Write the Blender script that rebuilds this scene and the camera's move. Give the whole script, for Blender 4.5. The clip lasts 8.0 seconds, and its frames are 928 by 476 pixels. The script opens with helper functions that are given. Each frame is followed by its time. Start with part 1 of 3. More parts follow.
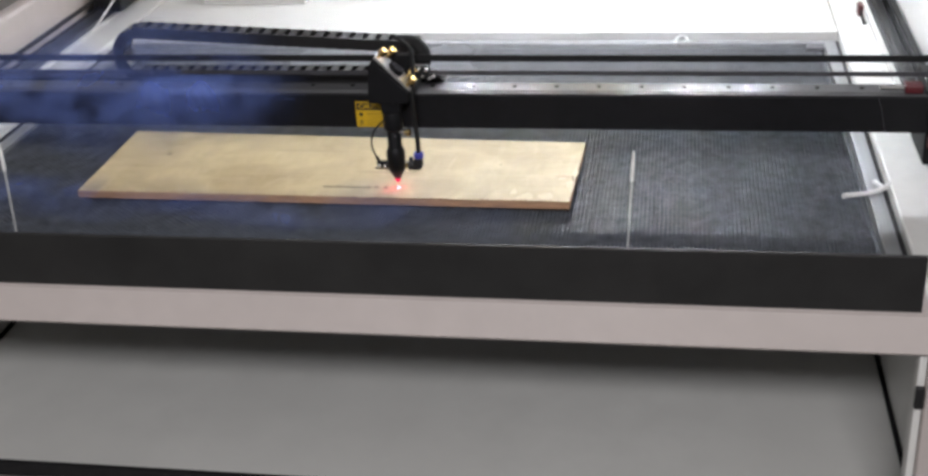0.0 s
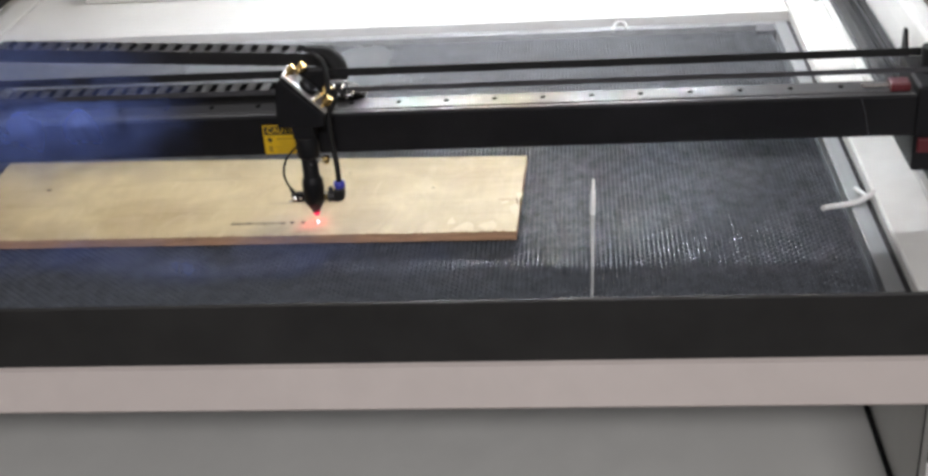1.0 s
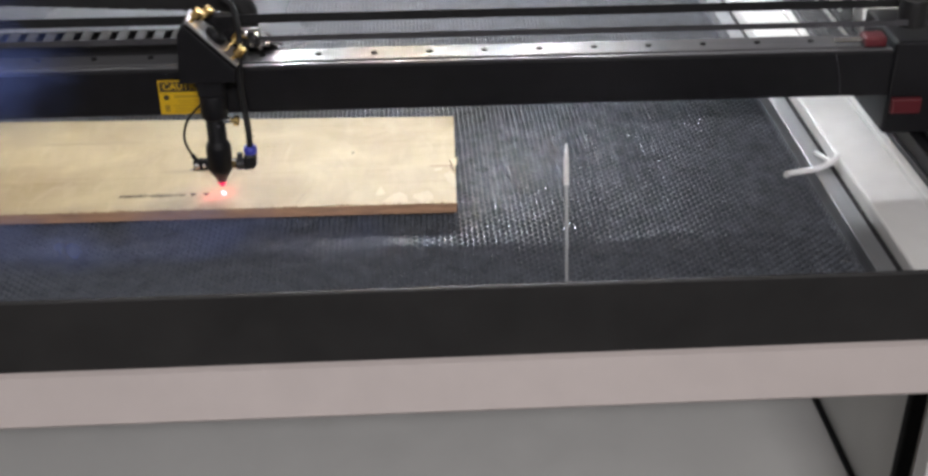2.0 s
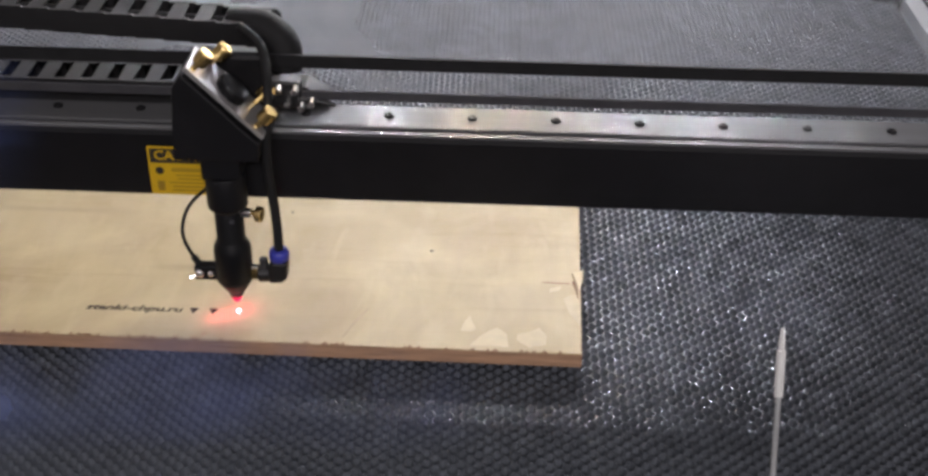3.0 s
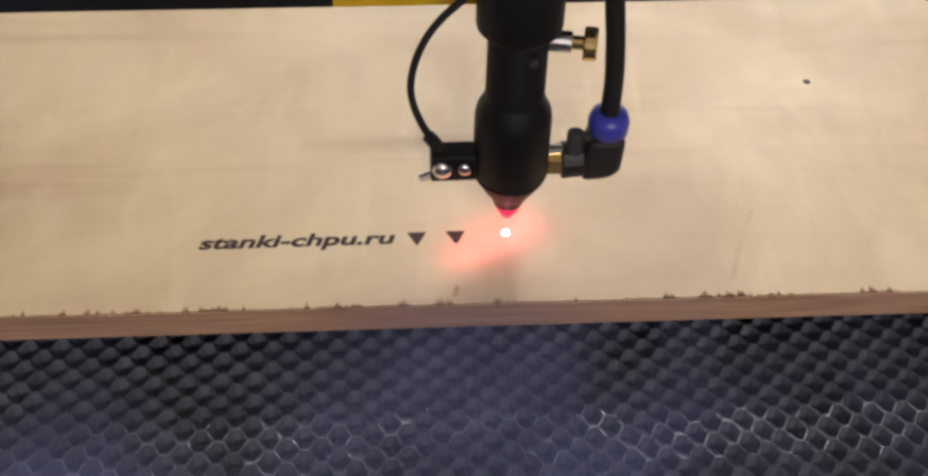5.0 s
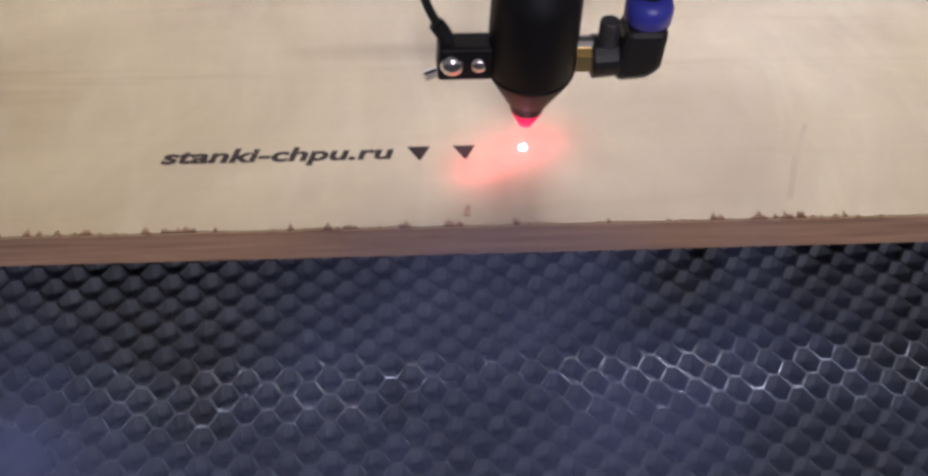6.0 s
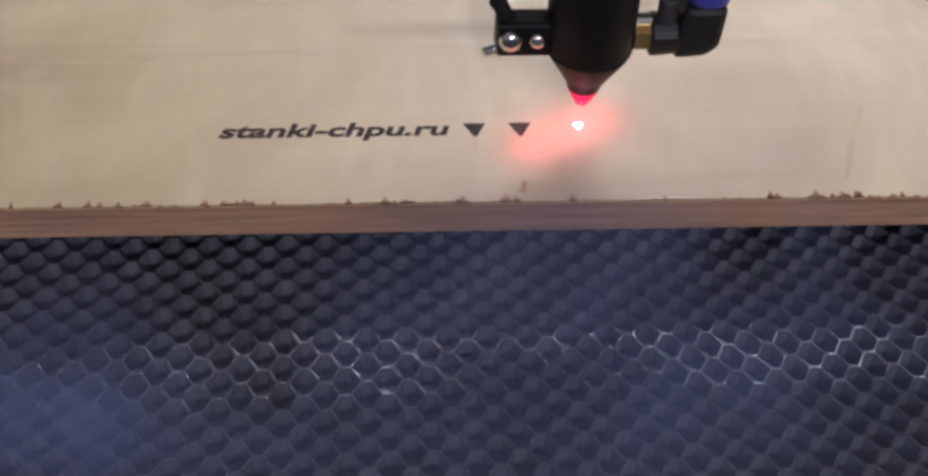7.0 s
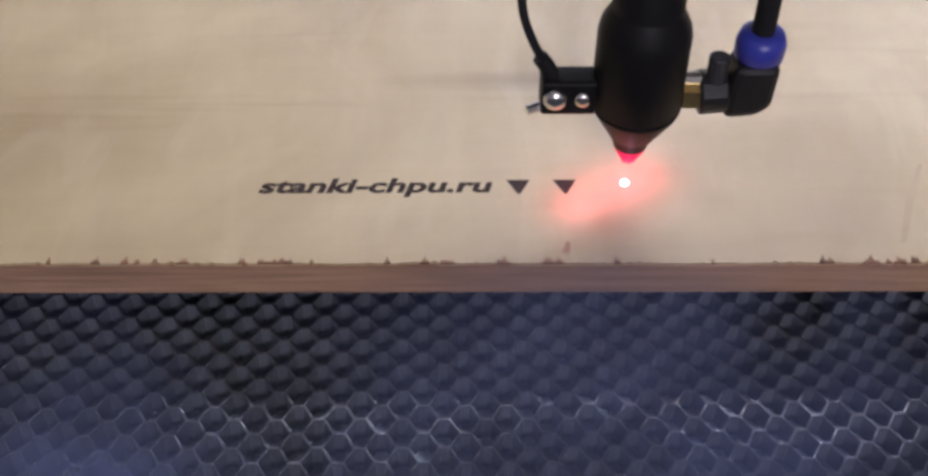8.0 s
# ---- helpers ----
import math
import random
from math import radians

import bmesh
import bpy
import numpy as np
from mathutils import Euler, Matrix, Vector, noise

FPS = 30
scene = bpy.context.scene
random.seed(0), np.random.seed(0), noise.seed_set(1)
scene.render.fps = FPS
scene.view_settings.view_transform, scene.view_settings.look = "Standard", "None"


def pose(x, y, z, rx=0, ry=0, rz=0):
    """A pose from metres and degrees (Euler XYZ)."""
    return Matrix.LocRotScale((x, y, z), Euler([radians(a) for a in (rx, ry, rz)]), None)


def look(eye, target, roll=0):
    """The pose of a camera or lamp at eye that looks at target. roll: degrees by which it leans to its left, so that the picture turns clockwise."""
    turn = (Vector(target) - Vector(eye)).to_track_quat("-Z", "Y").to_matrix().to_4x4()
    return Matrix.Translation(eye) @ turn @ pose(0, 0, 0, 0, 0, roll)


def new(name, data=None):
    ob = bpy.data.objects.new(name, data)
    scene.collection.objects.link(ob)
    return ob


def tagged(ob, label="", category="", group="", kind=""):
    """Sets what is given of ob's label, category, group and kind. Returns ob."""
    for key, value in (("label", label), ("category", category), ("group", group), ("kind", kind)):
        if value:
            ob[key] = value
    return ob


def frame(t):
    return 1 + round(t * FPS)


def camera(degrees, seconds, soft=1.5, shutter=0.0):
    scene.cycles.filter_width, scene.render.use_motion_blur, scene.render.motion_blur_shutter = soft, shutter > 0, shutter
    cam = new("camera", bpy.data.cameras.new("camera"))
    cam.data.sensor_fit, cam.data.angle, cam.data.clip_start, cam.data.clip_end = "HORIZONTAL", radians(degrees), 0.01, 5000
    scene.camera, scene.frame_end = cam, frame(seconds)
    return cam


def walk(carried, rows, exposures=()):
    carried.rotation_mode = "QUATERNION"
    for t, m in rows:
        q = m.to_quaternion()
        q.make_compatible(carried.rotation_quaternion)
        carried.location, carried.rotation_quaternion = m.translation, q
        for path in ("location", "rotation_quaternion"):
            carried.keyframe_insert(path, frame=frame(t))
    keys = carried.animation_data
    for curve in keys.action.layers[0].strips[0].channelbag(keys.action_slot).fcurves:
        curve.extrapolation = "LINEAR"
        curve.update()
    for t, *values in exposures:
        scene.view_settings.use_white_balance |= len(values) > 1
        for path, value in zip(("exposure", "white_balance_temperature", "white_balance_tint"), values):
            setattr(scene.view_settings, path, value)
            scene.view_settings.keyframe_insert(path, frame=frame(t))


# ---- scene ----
cam = camera(40.4, 8.0, soft=3.0)
EXPOSURES = [(0.0, 0.16, 6100, 12), (1.2, 0.14, 6200, 12), (2.4, 0.08, 6150, 15), (2.7, -0.06, 6200, 16), (3.0, -0.1, 6250, 18), (3.6, -0.24, 6800, 17), (4.0, -0.25, 7350, 19), (4.7, -0.2, 7900, 21), (5.1, -0.08, 6300, 23), (6.3, -0.23, 5900, 25), (7.0, -0.31, 5850, 25), (7.5, -0.23, 5650, 25), (8.0, -0.25, 5850, 25)]
PATH = [
    (0, (0.471, -1.667, 0.784), (0.142, 0.087, -0.118), -3.4),
    (0.5, (0.487, -1.499, 0.788), (0.138, 0.238, -0.141), -4.6),
    (1, (0.411, -1.42, 0.762), (0.216, 0.322, -0.2), -4.4),
    (1.2, (0.351, -1.404, 0.76), (0.264, 0.332, -0.227), -3.7),
    (2.3, (0.267, -1.13, 0.672), (0.366, 0.556, -0.4), -0.0),
    (2.5, (0.275, -1.027, 0.702), (0.3, 0.628, -0.42), 1.0),
    (2.7, (0.254, -0.910, 0.641), (0.278, 0.766, -0.450), 1.3),
    (3, (0.253, -0.773, 0.587), (0.217, 0.894, -0.517), 1.2),
    (3.2, (0.207, -0.757, 0.562), (0.209, 0.915, -0.537), 0.8),
    (3.5, (0.107, -0.707, 0.562), (0.242, 0.902, -0.619), 2.1),
    (4, (0.064, -0.584, 0.5), (0.224, 0.979, -0.737), 0.5),
    (4.5, (0.047, -0.465, 0.459), (0.097, 1.025, -0.873), 2.4),
    (5, (0.023, -0.364, 0.349), (0.158, 1.063, -1.046), 2.0),
    (5.2, (0.02, -0.339, 0.324), (0.162, 1.06, -1.098), 2.2),
    (6.3, (0.01, -0.333, 0.277), (0.208, 1.1, -1.104), 3.7),
    (6.5, (0.008, -0.334, 0.279), (0.196, 1.086, -1.117), 3.8),
    (7, (0.003, -0.337, 0.276), (0.153, 1.087, -1.12), 3.0),
    (7.5, (0.004, -0.336, 0.283), (0.09, 1.092, -1.114), 2.0),
    (8, (0.009, -0.322, 0.28), (0.066, 1.124, -1.101), 1.2),
]
walk(cam, [(t, look(eye, target, roll)) for t, eye, target, roll in PATH], EXPOSURES)

# laser head's place, lamp powers
HX, HY = 0.0705, -0.0265
DIODE, CEIL_W, BACK_W, BULB_W, RED_W = 4800.0, 58.0, 6.0, 5.0, 0.0042

# ---- world, lights ----
world = bpy.data.worlds.new("world")
scene.world = world
world.use_nodes = True
world.node_tree.nodes["Background"].inputs[0].default_value = (0.6, 0.65, 0.75, 1)
world.node_tree.nodes["Background"].inputs[1].default_value = 0.05


def area_lamp(name, m, sx, sy, power, colour):
    data = bpy.data.lights.new(name, "AREA")
    data.shape, data.size, data.size_y, data.energy, data.color = "RECTANGLE", sx, sy, power, colour
    ob = new(name, data)
    ob.matrix_world = m
    return ob


def point_lamp(name, place, radius, power, colour):
    data = bpy.data.lights.new(name, "POINT")
    data.shadow_soft_size, data.energy, data.color = radius, power, colour
    ob = new(name, data)
    ob.location = place
    return ob


# unseen front light, set from the shadow under the front bar
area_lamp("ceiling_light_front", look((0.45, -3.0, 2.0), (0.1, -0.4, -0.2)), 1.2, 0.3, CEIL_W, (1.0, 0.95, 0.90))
# unseen soft fill, added above the back of the bed
area_lamp("back_fill_light", look((-0.10, 1.15, 1.80), (0.05, -0.06, 0.0)), 2.4, 1.2, BACK_W, (0.97, 0.98, 1.0))
point_lamp("warm_bulb_light", (0.270, 0.838, 0.620), 0.004, BULB_W, (1.0, 0.80, 0.5))
area_lamp("red_pointer_light", pose(HX - 0.005, HY - 0.003, 0.0284, 0, 0, 31), 0.036, 0.003, RED_W, (1.0, 0.05, 0.10))


# ---- materials ----
def mat(name, colour, rough=0.5, metal=0.0, vary=0.15, scale=30.0, bump=0.0, bump_scale=200.0, stretch=(1, 1, 1), dirt=None, dirt_scale=4.0,
        spec=0.5, swing=0.08):
    m = bpy.data.materials.new(name)
    m.use_nodes = True
    nt = m.node_tree
    b = nt.nodes["Principled BSDF"]
    b.inputs["Roughness"].default_value, b.inputs["Metallic"].default_value = rough, metal
    b.inputs["Specular IOR Level"].default_value = spec
    co = nt.nodes.new("ShaderNodeTexCoord")
    mp = nt.nodes.new("ShaderNodeMapping")
    mp.inputs["Scale"].default_value = stretch
    nt.links.new(co.outputs["Object"], mp.inputs["Vector"])
    n1 = nt.nodes.new("ShaderNodeTexNoise")
    n1.inputs["Scale"].default_value, n1.inputs["Detail"].default_value = scale, 6
    n2 = nt.nodes.new("ShaderNodeTexNoise")
    n2.inputs["Scale"].default_value, n2.inputs["Detail"].default_value = dirt_scale, 4
    nt.links.new(mp.outputs[0], n1.inputs["Vector"])
    nt.links.new(mp.outputs[0], n2.inputs["Vector"])
    r1 = nt.nodes.new("ShaderNodeValToRGB")
    lo = [c * (1 - vary) for c in colour]
    hi = [min(1, c * (1 + vary)) for c in colour]
    r1.color_ramp.elements[0].color, r1.color_ramp.elements[1].color = (*lo, 1), (*hi, 1)
    r1.color_ramp.elements[0].position, r1.color_ramp.elements[1].position = 0.3, 0.7
    nt.links.new(n1.outputs[0], r1.inputs[0])
    mx = nt.nodes.new("ShaderNodeMix")
    mx.data_type = "RGBA"
    r2 = nt.nodes.new("ShaderNodeMapRange")
    r2.inputs[1].default_value, r2.inputs[2].default_value = 0.45, 0.75
    r2.inputs[4].default_value = 0.5
    nt.links.new(n2.outputs[0], r2.inputs[0])
    nt.links.new(r2.outputs[0], mx.inputs[0])
    nt.links.new(r1.outputs[0], mx.inputs[6])
    mx.inputs[7].default_value = (*(dirt or [c * 0.8 for c in colour]), 1)
    nt.links.new(mx.outputs[2], b.inputs["Base Color"])
    rr = nt.nodes.new("ShaderNodeMapRange")
    rr.inputs[3].default_value, rr.inputs[4].default_value = max(0.03, rough - swing), min(1, rough + swing * 1.2)
    nt.links.new(n2.outputs[0], rr.inputs[0])
    nt.links.new(rr.outputs[0], b.inputs["Roughness"])
    if bump:
        n3 = nt.nodes.new("ShaderNodeTexNoise")
        n3.inputs["Scale"].default_value, n3.inputs["Detail"].default_value = bump_scale, 4
        nt.links.new(mp.outputs[0], n3.inputs["Vector"])
        bp = nt.nodes.new("ShaderNodeBump")
        bp.inputs["Strength"].default_value, bp.inputs["Distance"].default_value = bump, 0.001
        nt.links.new(n3.outputs[0], bp.inputs["Height"])
        nt.links.new(bp.outputs[0], b.inputs["Normal"])
    return m


def glow(name, colour, strength):
    m = bpy.data.materials.new(name)
    m.use_nodes = True
    b = m.node_tree.nodes["Principled BSDF"]
    b.inputs["Base Color"].default_value = (*colour, 1)
    b.inputs["Emission Color"].default_value, b.inputs["Emission Strength"].default_value = (*colour, 1), strength
    return m


WHITE = mat("white_powder_coat", (0.74, 0.74, 0.72), 0.45, vary=0.03, scale=40, bump=0.15, bump_scale=500, dirt=(0.62, 0.61, 0.58), dirt_scale=3)
BEIGE = mat("greyed_paint_and_wall_shade", (0.54, 0.485, 0.465), 0.5, vary=0.03, scale=30, bump=0.15, bump_scale=600, dirt=(0.49, 0.44, 0.42), dirt_scale=5)
GREY = mat("grey_sheet_metal", (0.76, 0.76, 0.735), 0.5, vary=0.04, scale=12, bump=0.1, bump_scale=300, dirt=(0.68, 0.675, 0.65), dirt_scale=3)
BLACK_PLATE = mat("matt_black_paint", (0.018, 0.018, 0.018), 0.55, spec=0.35, vary=0.2, scale=25, bump=0.2, bump_scale=400, dirt=(0.035, 0.034, 0.033), dirt_scale=6)
BLACK = mat("black_anodised", (0.007, 0.007, 0.0085), 0.50, spec=0.25, vary=0.2, scale=60, bump=0.1, bump_scale=700, dirt=(0.016, 0.016, 0.018))
PLASTIC = mat("black_plastic", (0.012, 0.012, 0.013), 0.45, vary=0.2, scale=80, bump=0.1, bump_scale=500)
RUBBER = mat("black_rubber", (0.012, 0.012, 0.013), 0.7, spec=0.3, vary=0.2, scale=80, bump=0.3, bump_scale=900)
STEEL = mat("brushed_steel", (0.11, 0.111, 0.116), 0.07, 0.0, vary=0.15, scale=60, stretch=(0.01, 1, 1), bump=0.15, bump_scale=3000, dirt=(0.075, 0.075, 0.08), spec=0.25, swing=0.01)
SILVER = mat("satin_aluminium", (0.40, 0.40, 0.40), 0.35, 0.6, vary=0.06, scale=80)
CHROME = mat("bright_metal", (0.85, 0.85, 0.84), 0.18, 1.0, vary=0.05)
BRASS = mat("brass", (0.80, 0.58, 0.24), 0.22, 1.0, vary=0.08)
ALU = mat("aluminium_strip", (0.42, 0.43, 0.44), 0.42, 0.85, vary=0.1, scale=40, stretch=(4, 0.1, 4), dirt=(0.25, 0.25, 0.26), dirt_scale=10)
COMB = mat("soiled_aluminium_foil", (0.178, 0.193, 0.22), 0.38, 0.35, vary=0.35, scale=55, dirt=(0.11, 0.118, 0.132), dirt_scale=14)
# foil edges: a little darker and more metallic than the walls
EDGE = mat("metallic_foil_edge", (0.135, 0.143, 0.158), 0.32, 0.8, vary=0.2, scale=55, dirt=(0.10, 0.106, 0.116), dirt_scale=14, swing=0.05)
UNDER = mat("cell_depth_tone", (0.10, 0.107, 0.122), 0.6, 0.0, vary=0.2, scale=20)
BAR = mat("dark_support_steel", (0.04, 0.042, 0.046), 0.55, 0.0, vary=0.3, scale=60)
BLUE = mat("blue_plastic", (0.05, 0.06, 0.42), 0.35, vary=0.08)
RED = mat("red_anodised", (0.10, 0.012, 0.017), 0.4, vary=0.1)
YELLOW = mat("yellow_print", (0.66, 0.42, 0.008), 0.45, vary=0.04, scale=60)
INK = mat("black_print", (0.03, 0.025, 0.02), 0.5)
BURN = mat("burnt_engraving", (0.045, 0.025, 0.018), 0.8, vary=0.3, scale=300)
CORE = mat("plywood_edge", (0.49, 0.295, 0.18), 0.75, vary=0.22, scale=120, stretch=(0.25, 1, 5), bump=0.5, bump_scale=500, dirt=(0.22, 0.115, 0.07), dirt_scale=40)
TORN = mat("torn_wood_fibre", (0.30, 0.155, 0.085), 0.85, vary=0.35, scale=400, bump=0.5, bump_scale=900, dirt=(0.16, 0.08, 0.045), dirt_scale=60)
DIM = mat("dark_grey_steel", (0.10, 0.10, 0.11), 0.4, 0.6, vary=0.15, scale=40)
FLOOR = mat("grey_floor", (0.30, 0.29, 0.28), 0.5, vary=0.1, scale=6, dirt=(0.25, 0.24, 0.23), dirt_scale=2)
WALL = mat("room_wall_paint", (0.55, 0.53, 0.50), 0.7, vary=0.03, scale=8)
SCRAP = mat("white_plastic_scrap", (0.75, 0.75, 0.74), 0.4, vary=0.05)
CLEAR_GREY = mat("grey_rod", (0.45, 0.46, 0.47), 0.3, 0.4, vary=0.08)


def veneer():
    """Birch veneer: pale yellow with long soft grain, cloudy figure and a few paler glue patches."""
    m = bpy.data.materials.new("birch_veneer")
    m.use_nodes = True
    nt = m.node_tree
    b = nt.nodes["Principled BSDF"]
    b.inputs["Roughness"].default_value = 0.55
    co = nt.nodes.new("ShaderNodeTexCoord")

    def noisy(scale, stretch, detail=5, distort=0.0):
        mp = nt.nodes.new("ShaderNodeMapping")
        mp.inputs["Scale"].default_value = stretch
        n = nt.nodes.new("ShaderNodeTexNoise")
        n.inputs["Scale"].default_value, n.inputs["Detail"].default_value, n.inputs["Distortion"].default_value = scale, detail, distort
        nt.links.new(co.outputs["Object"], mp.inputs[0])
        nt.links.new(mp.outputs[0], n.inputs["Vector"])
        return n

    def ramp(n, stops):
        r = nt.nodes.new("ShaderNodeValToRGB")
        for e, (p, c) in zip(r.color_ramp.elements, stops):
            e.position, e.color = p, (*c, 1)
        nt.links.new(n.outputs[0], r.inputs[0])
        return r

    def mixed(kind, fac, a, c):
        x = nt.nodes.new("ShaderNodeMix")
        x.data_type, x.blend_type = "RGBA", kind
        x.inputs[0].default_value = fac
        nt.links.new(a.outputs[0] if a.bl_idname != "ShaderNodeMix" else a.outputs[2], x.inputs[6])
        nt.links.new(c.outputs[0], x.inputs[7])
        return x

    cloud = ramp(noisy(9, (1, 1.3, 1), 6, 0.9), [(0.3, (0.50, 0.385, 0.20)), (0.72, (0.72, 0.60, 0.35))])
    fibre = ramp(noisy(60, (0.12, 6, 1), 5, 0.2), [(0.3, (0.88, 0.86, 0.82)), (0.65, (1, 1, 1))])
    streak = ramp(noisy(9, (0.35, 5, 1), 3, 0.8), [(0.24, (0.80, 0.75, 0.68)), (0.42, (1, 1, 1))])
    fleck = ramp(noisy(90, (1, 0.25, 1), 3, 0.0), [(0.3, (0.93, 0.92, 0.90)), (0.6, (1, 1, 1))])
    x = mixed("MULTIPLY", 0.2, cloud, fibre)
    x = mixed("MULTIPLY", 0.8, x, streak)
    x = mixed("MULTIPLY", 0.7, x, fleck)
    # greyer and paler blotches across the grain
    for (scale, stretch, lo, hi, amount), tone in (((13, (1.8, 0.8, 1), 0.42, 0.72, 0.36), (0.545, 0.425, 0.275)), ((17, (2.4, 0.7, 1), 0.55, 0.80, 0.38), (0.765, 0.655, 0.42))):
        r = nt.nodes.new("ShaderNodeMapRange")
        r.inputs[1].default_value, r.inputs[2].default_value, r.inputs[4].default_value = lo, hi, amount
        nt.links.new(noisy(scale, stretch, 4, 1.2).outputs[0], r.inputs[0])
        y = nt.nodes.new("ShaderNodeMix")
        y.data_type = "RGBA"
        nt.links.new(r.outputs[0], y.inputs[0])
        nt.links.new(x.outputs[2], y.inputs[6])
        y.inputs[7].default_value = (*tone, 1)
        x = y
    # two dark smears along the grain
    for at, size, strength in (((0.045, -0.023, 0.01), (0.060, 0.007, 1), 0.45), ((-0.10, 0.055, 0.01), (0.10, 0.006, 1), 0.18)):
        mp = nt.nodes.new("ShaderNodeMapping")
        mp.vector_type = "TEXTURE"
        mp.inputs["Location"].default_value, mp.inputs["Scale"].default_value = at, size
        g = nt.nodes.new("ShaderNodeTexGradient")
        g.gradient_type = "SPHERICAL"
        nt.links.new(co.outputs["Object"], mp.inputs[0])
        nt.links.new(mp.outputs[0], g.inputs[0])
        rag = nt.nodes.new("ShaderNodeMath")
        rag.operation = "MULTIPLY"
        nt.links.new(g.outputs[1], rag.inputs[0])
        nt.links.new(noisy(30, (0.3, 2, 1), 4, 0.5).outputs[0], rag.inputs[1])
        amount = nt.nodes.new("ShaderNodeMath")
        amount.operation, amount.use_clamp = "MULTIPLY", True
        amount.inputs[1].default_value = strength * 3
        nt.links.new(rag.outputs[0], amount.inputs[0])
        y = nt.nodes.new("ShaderNodeMix")
        y.data_type = "RGBA"
        nt.links.new(amount.outputs[0], y.inputs[0])
        nt.links.new(x.outputs[2], y.inputs[6])
        y.inputs[7].default_value = (0.36, 0.26, 0.15, 1)
        x = y
    nt.links.new(x.outputs[2], b.inputs["Base Color"])
    bp = nt.nodes.new("ShaderNodeBump")
    bp.inputs["Strength"].default_value, bp.inputs["Distance"].default_value = 0.12, 0.0006
    nt.links.new(fibre.outputs[0], bp.inputs["Height"])
    nt.links.new(bp.outputs[0], b.inputs["Normal"])
    return m


VENEER = veneer()
PALE = mat("pale_glue_patch", (0.77, 0.655, 0.42), 0.6, vary=0.08, scale=90)


# ---- mesh helpers ----
def part(name, bm, material, parent=None, label=""):
    """Links a bmesh as one mesh object under a thing or under a part."""
    me = bpy.data.meshes.new(name)
    bmesh.ops.recalc_face_normals(bm, faces=bm.faces)
    bm.to_mesh(me)
    bm.free()
    me.materials.append(material)
    ob = new(name, me)
    ob.parent = parent
    if label:
        ob["label"] = label
    return ob


def thing(name, label, category, group="", kind="", at=(0, 0, 0)):
    ob = new(name)
    ob.empty_display_size = 0.02
    ob.location = at
    return tagged(ob, label, category, group, kind)


def box(x0, x1, y0, y1, z0, z1, bevel=0.0, bm=None, segs=2):
    bm = bm or bmesh.new()
    g = bmesh.ops.create_cube(bm, size=1)["verts"]
    for v in g:
        v.co = Vector((x0 + (v.co.x + 0.5) * (x1 - x0), y0 + (v.co.y + 0.5) * (y1 - y0), z0 + (v.co.z + 0.5) * (z1 - z0)))
    if bevel:
        edges = list({e for v in g for e in v.link_edges})
        bmesh.ops.bevel(bm, geom=edges, offset=bevel, segments=segs, affect="EDGES", profile=0.5)
    return bm


def cyl(p0, p1, r0, r1=None, segs=24, bm=None, bevel=0.0):
    bm = bm or bmesh.new()
    p0, p1 = Vector(p0), Vector(p1)
    d = p1 - p0
    m = Matrix.Translation((p0 + p1) / 2) @ d.to_track_quat("Z", "Y").to_matrix().to_4x4()
    g = bmesh.ops.create_cone(bm, cap_ends=True, segments=segs, radius1=r0, radius2=r0 if r1 is None else r1, depth=d.length, matrix=m)["verts"]
    if bevel:
        edges = [e for e in {e for v in g for e in v.link_edges} if any(len(f.verts) > 4 for f in e.link_faces)]
        bmesh.ops.bevel(bm, geom=edges, offset=bevel, segments=2, affect="EDGES", profile=0.5)
    return bm


def lathe(profile, place, segs=36, bm=None):
    """A solid turned round the upright axis through place; profile: (radius, z)."""
    bm = bm or bmesh.new()
    rings = []
    for r, z in profile:
        rings.append([bm.verts.new((place[0] + r * math.cos(a * math.tau / segs), place[1] + r * math.sin(a * math.tau / segs), place[2] + z))
                      for a in range(segs)])
    for a, b in zip(rings, rings[1:]):
        for i in range(segs):
            f = bm.faces.new((a[i], a[(i + 1) % segs], b[(i + 1) % segs], b[i]))
            f.smooth = True
    bm.faces.new(rings[0]), bm.faces.new(rings[-1])
    return bm


def tube(points, r, segs=12, bm=None):
    """A round tube along a smooth line through the points."""
    bm = bm or bmesh.new()
    p = [Vector(q) for q in points]
    line = []
    for i in range(len(p) - 1):
        a, b, c, d = p[max(i - 1, 0)], p[i], p[i + 1], p[min(i + 2, len(p) - 1)]
        for k in range(8):
            t = k / 8
            line.append(0.5 * (2 * b + (c - a) * t + (2 * a - 5 * b + 4 * c - d) * t * t + (3 * b - a - 3 * c + d) * t ** 3))
    line.append(p[-1])
    rings = []
    for i, q in enumerate(line):
        d = (line[min(i + 1, len(line) - 1)] - line[max(i - 1, 0)]).normalized()
        s = d.cross(Vector((0.13, 0.98, 0.11))).normalized()
        u = d.cross(s)
        rings.append([bm.verts.new(q + r * (math.cos(k * math.tau / segs) * s + math.sin(k * math.tau / segs) * u)) for k in range(segs)])
    for a, b in zip(rings, rings[1:]):
        for k in range(segs):
            bm.faces.new((a[k], a[(k + 1) % segs], b[(k + 1) % segs], b[k])).smooth = True
    bm.faces.new(rings[0]), bm.faces.new(rings[-1])
    return bm


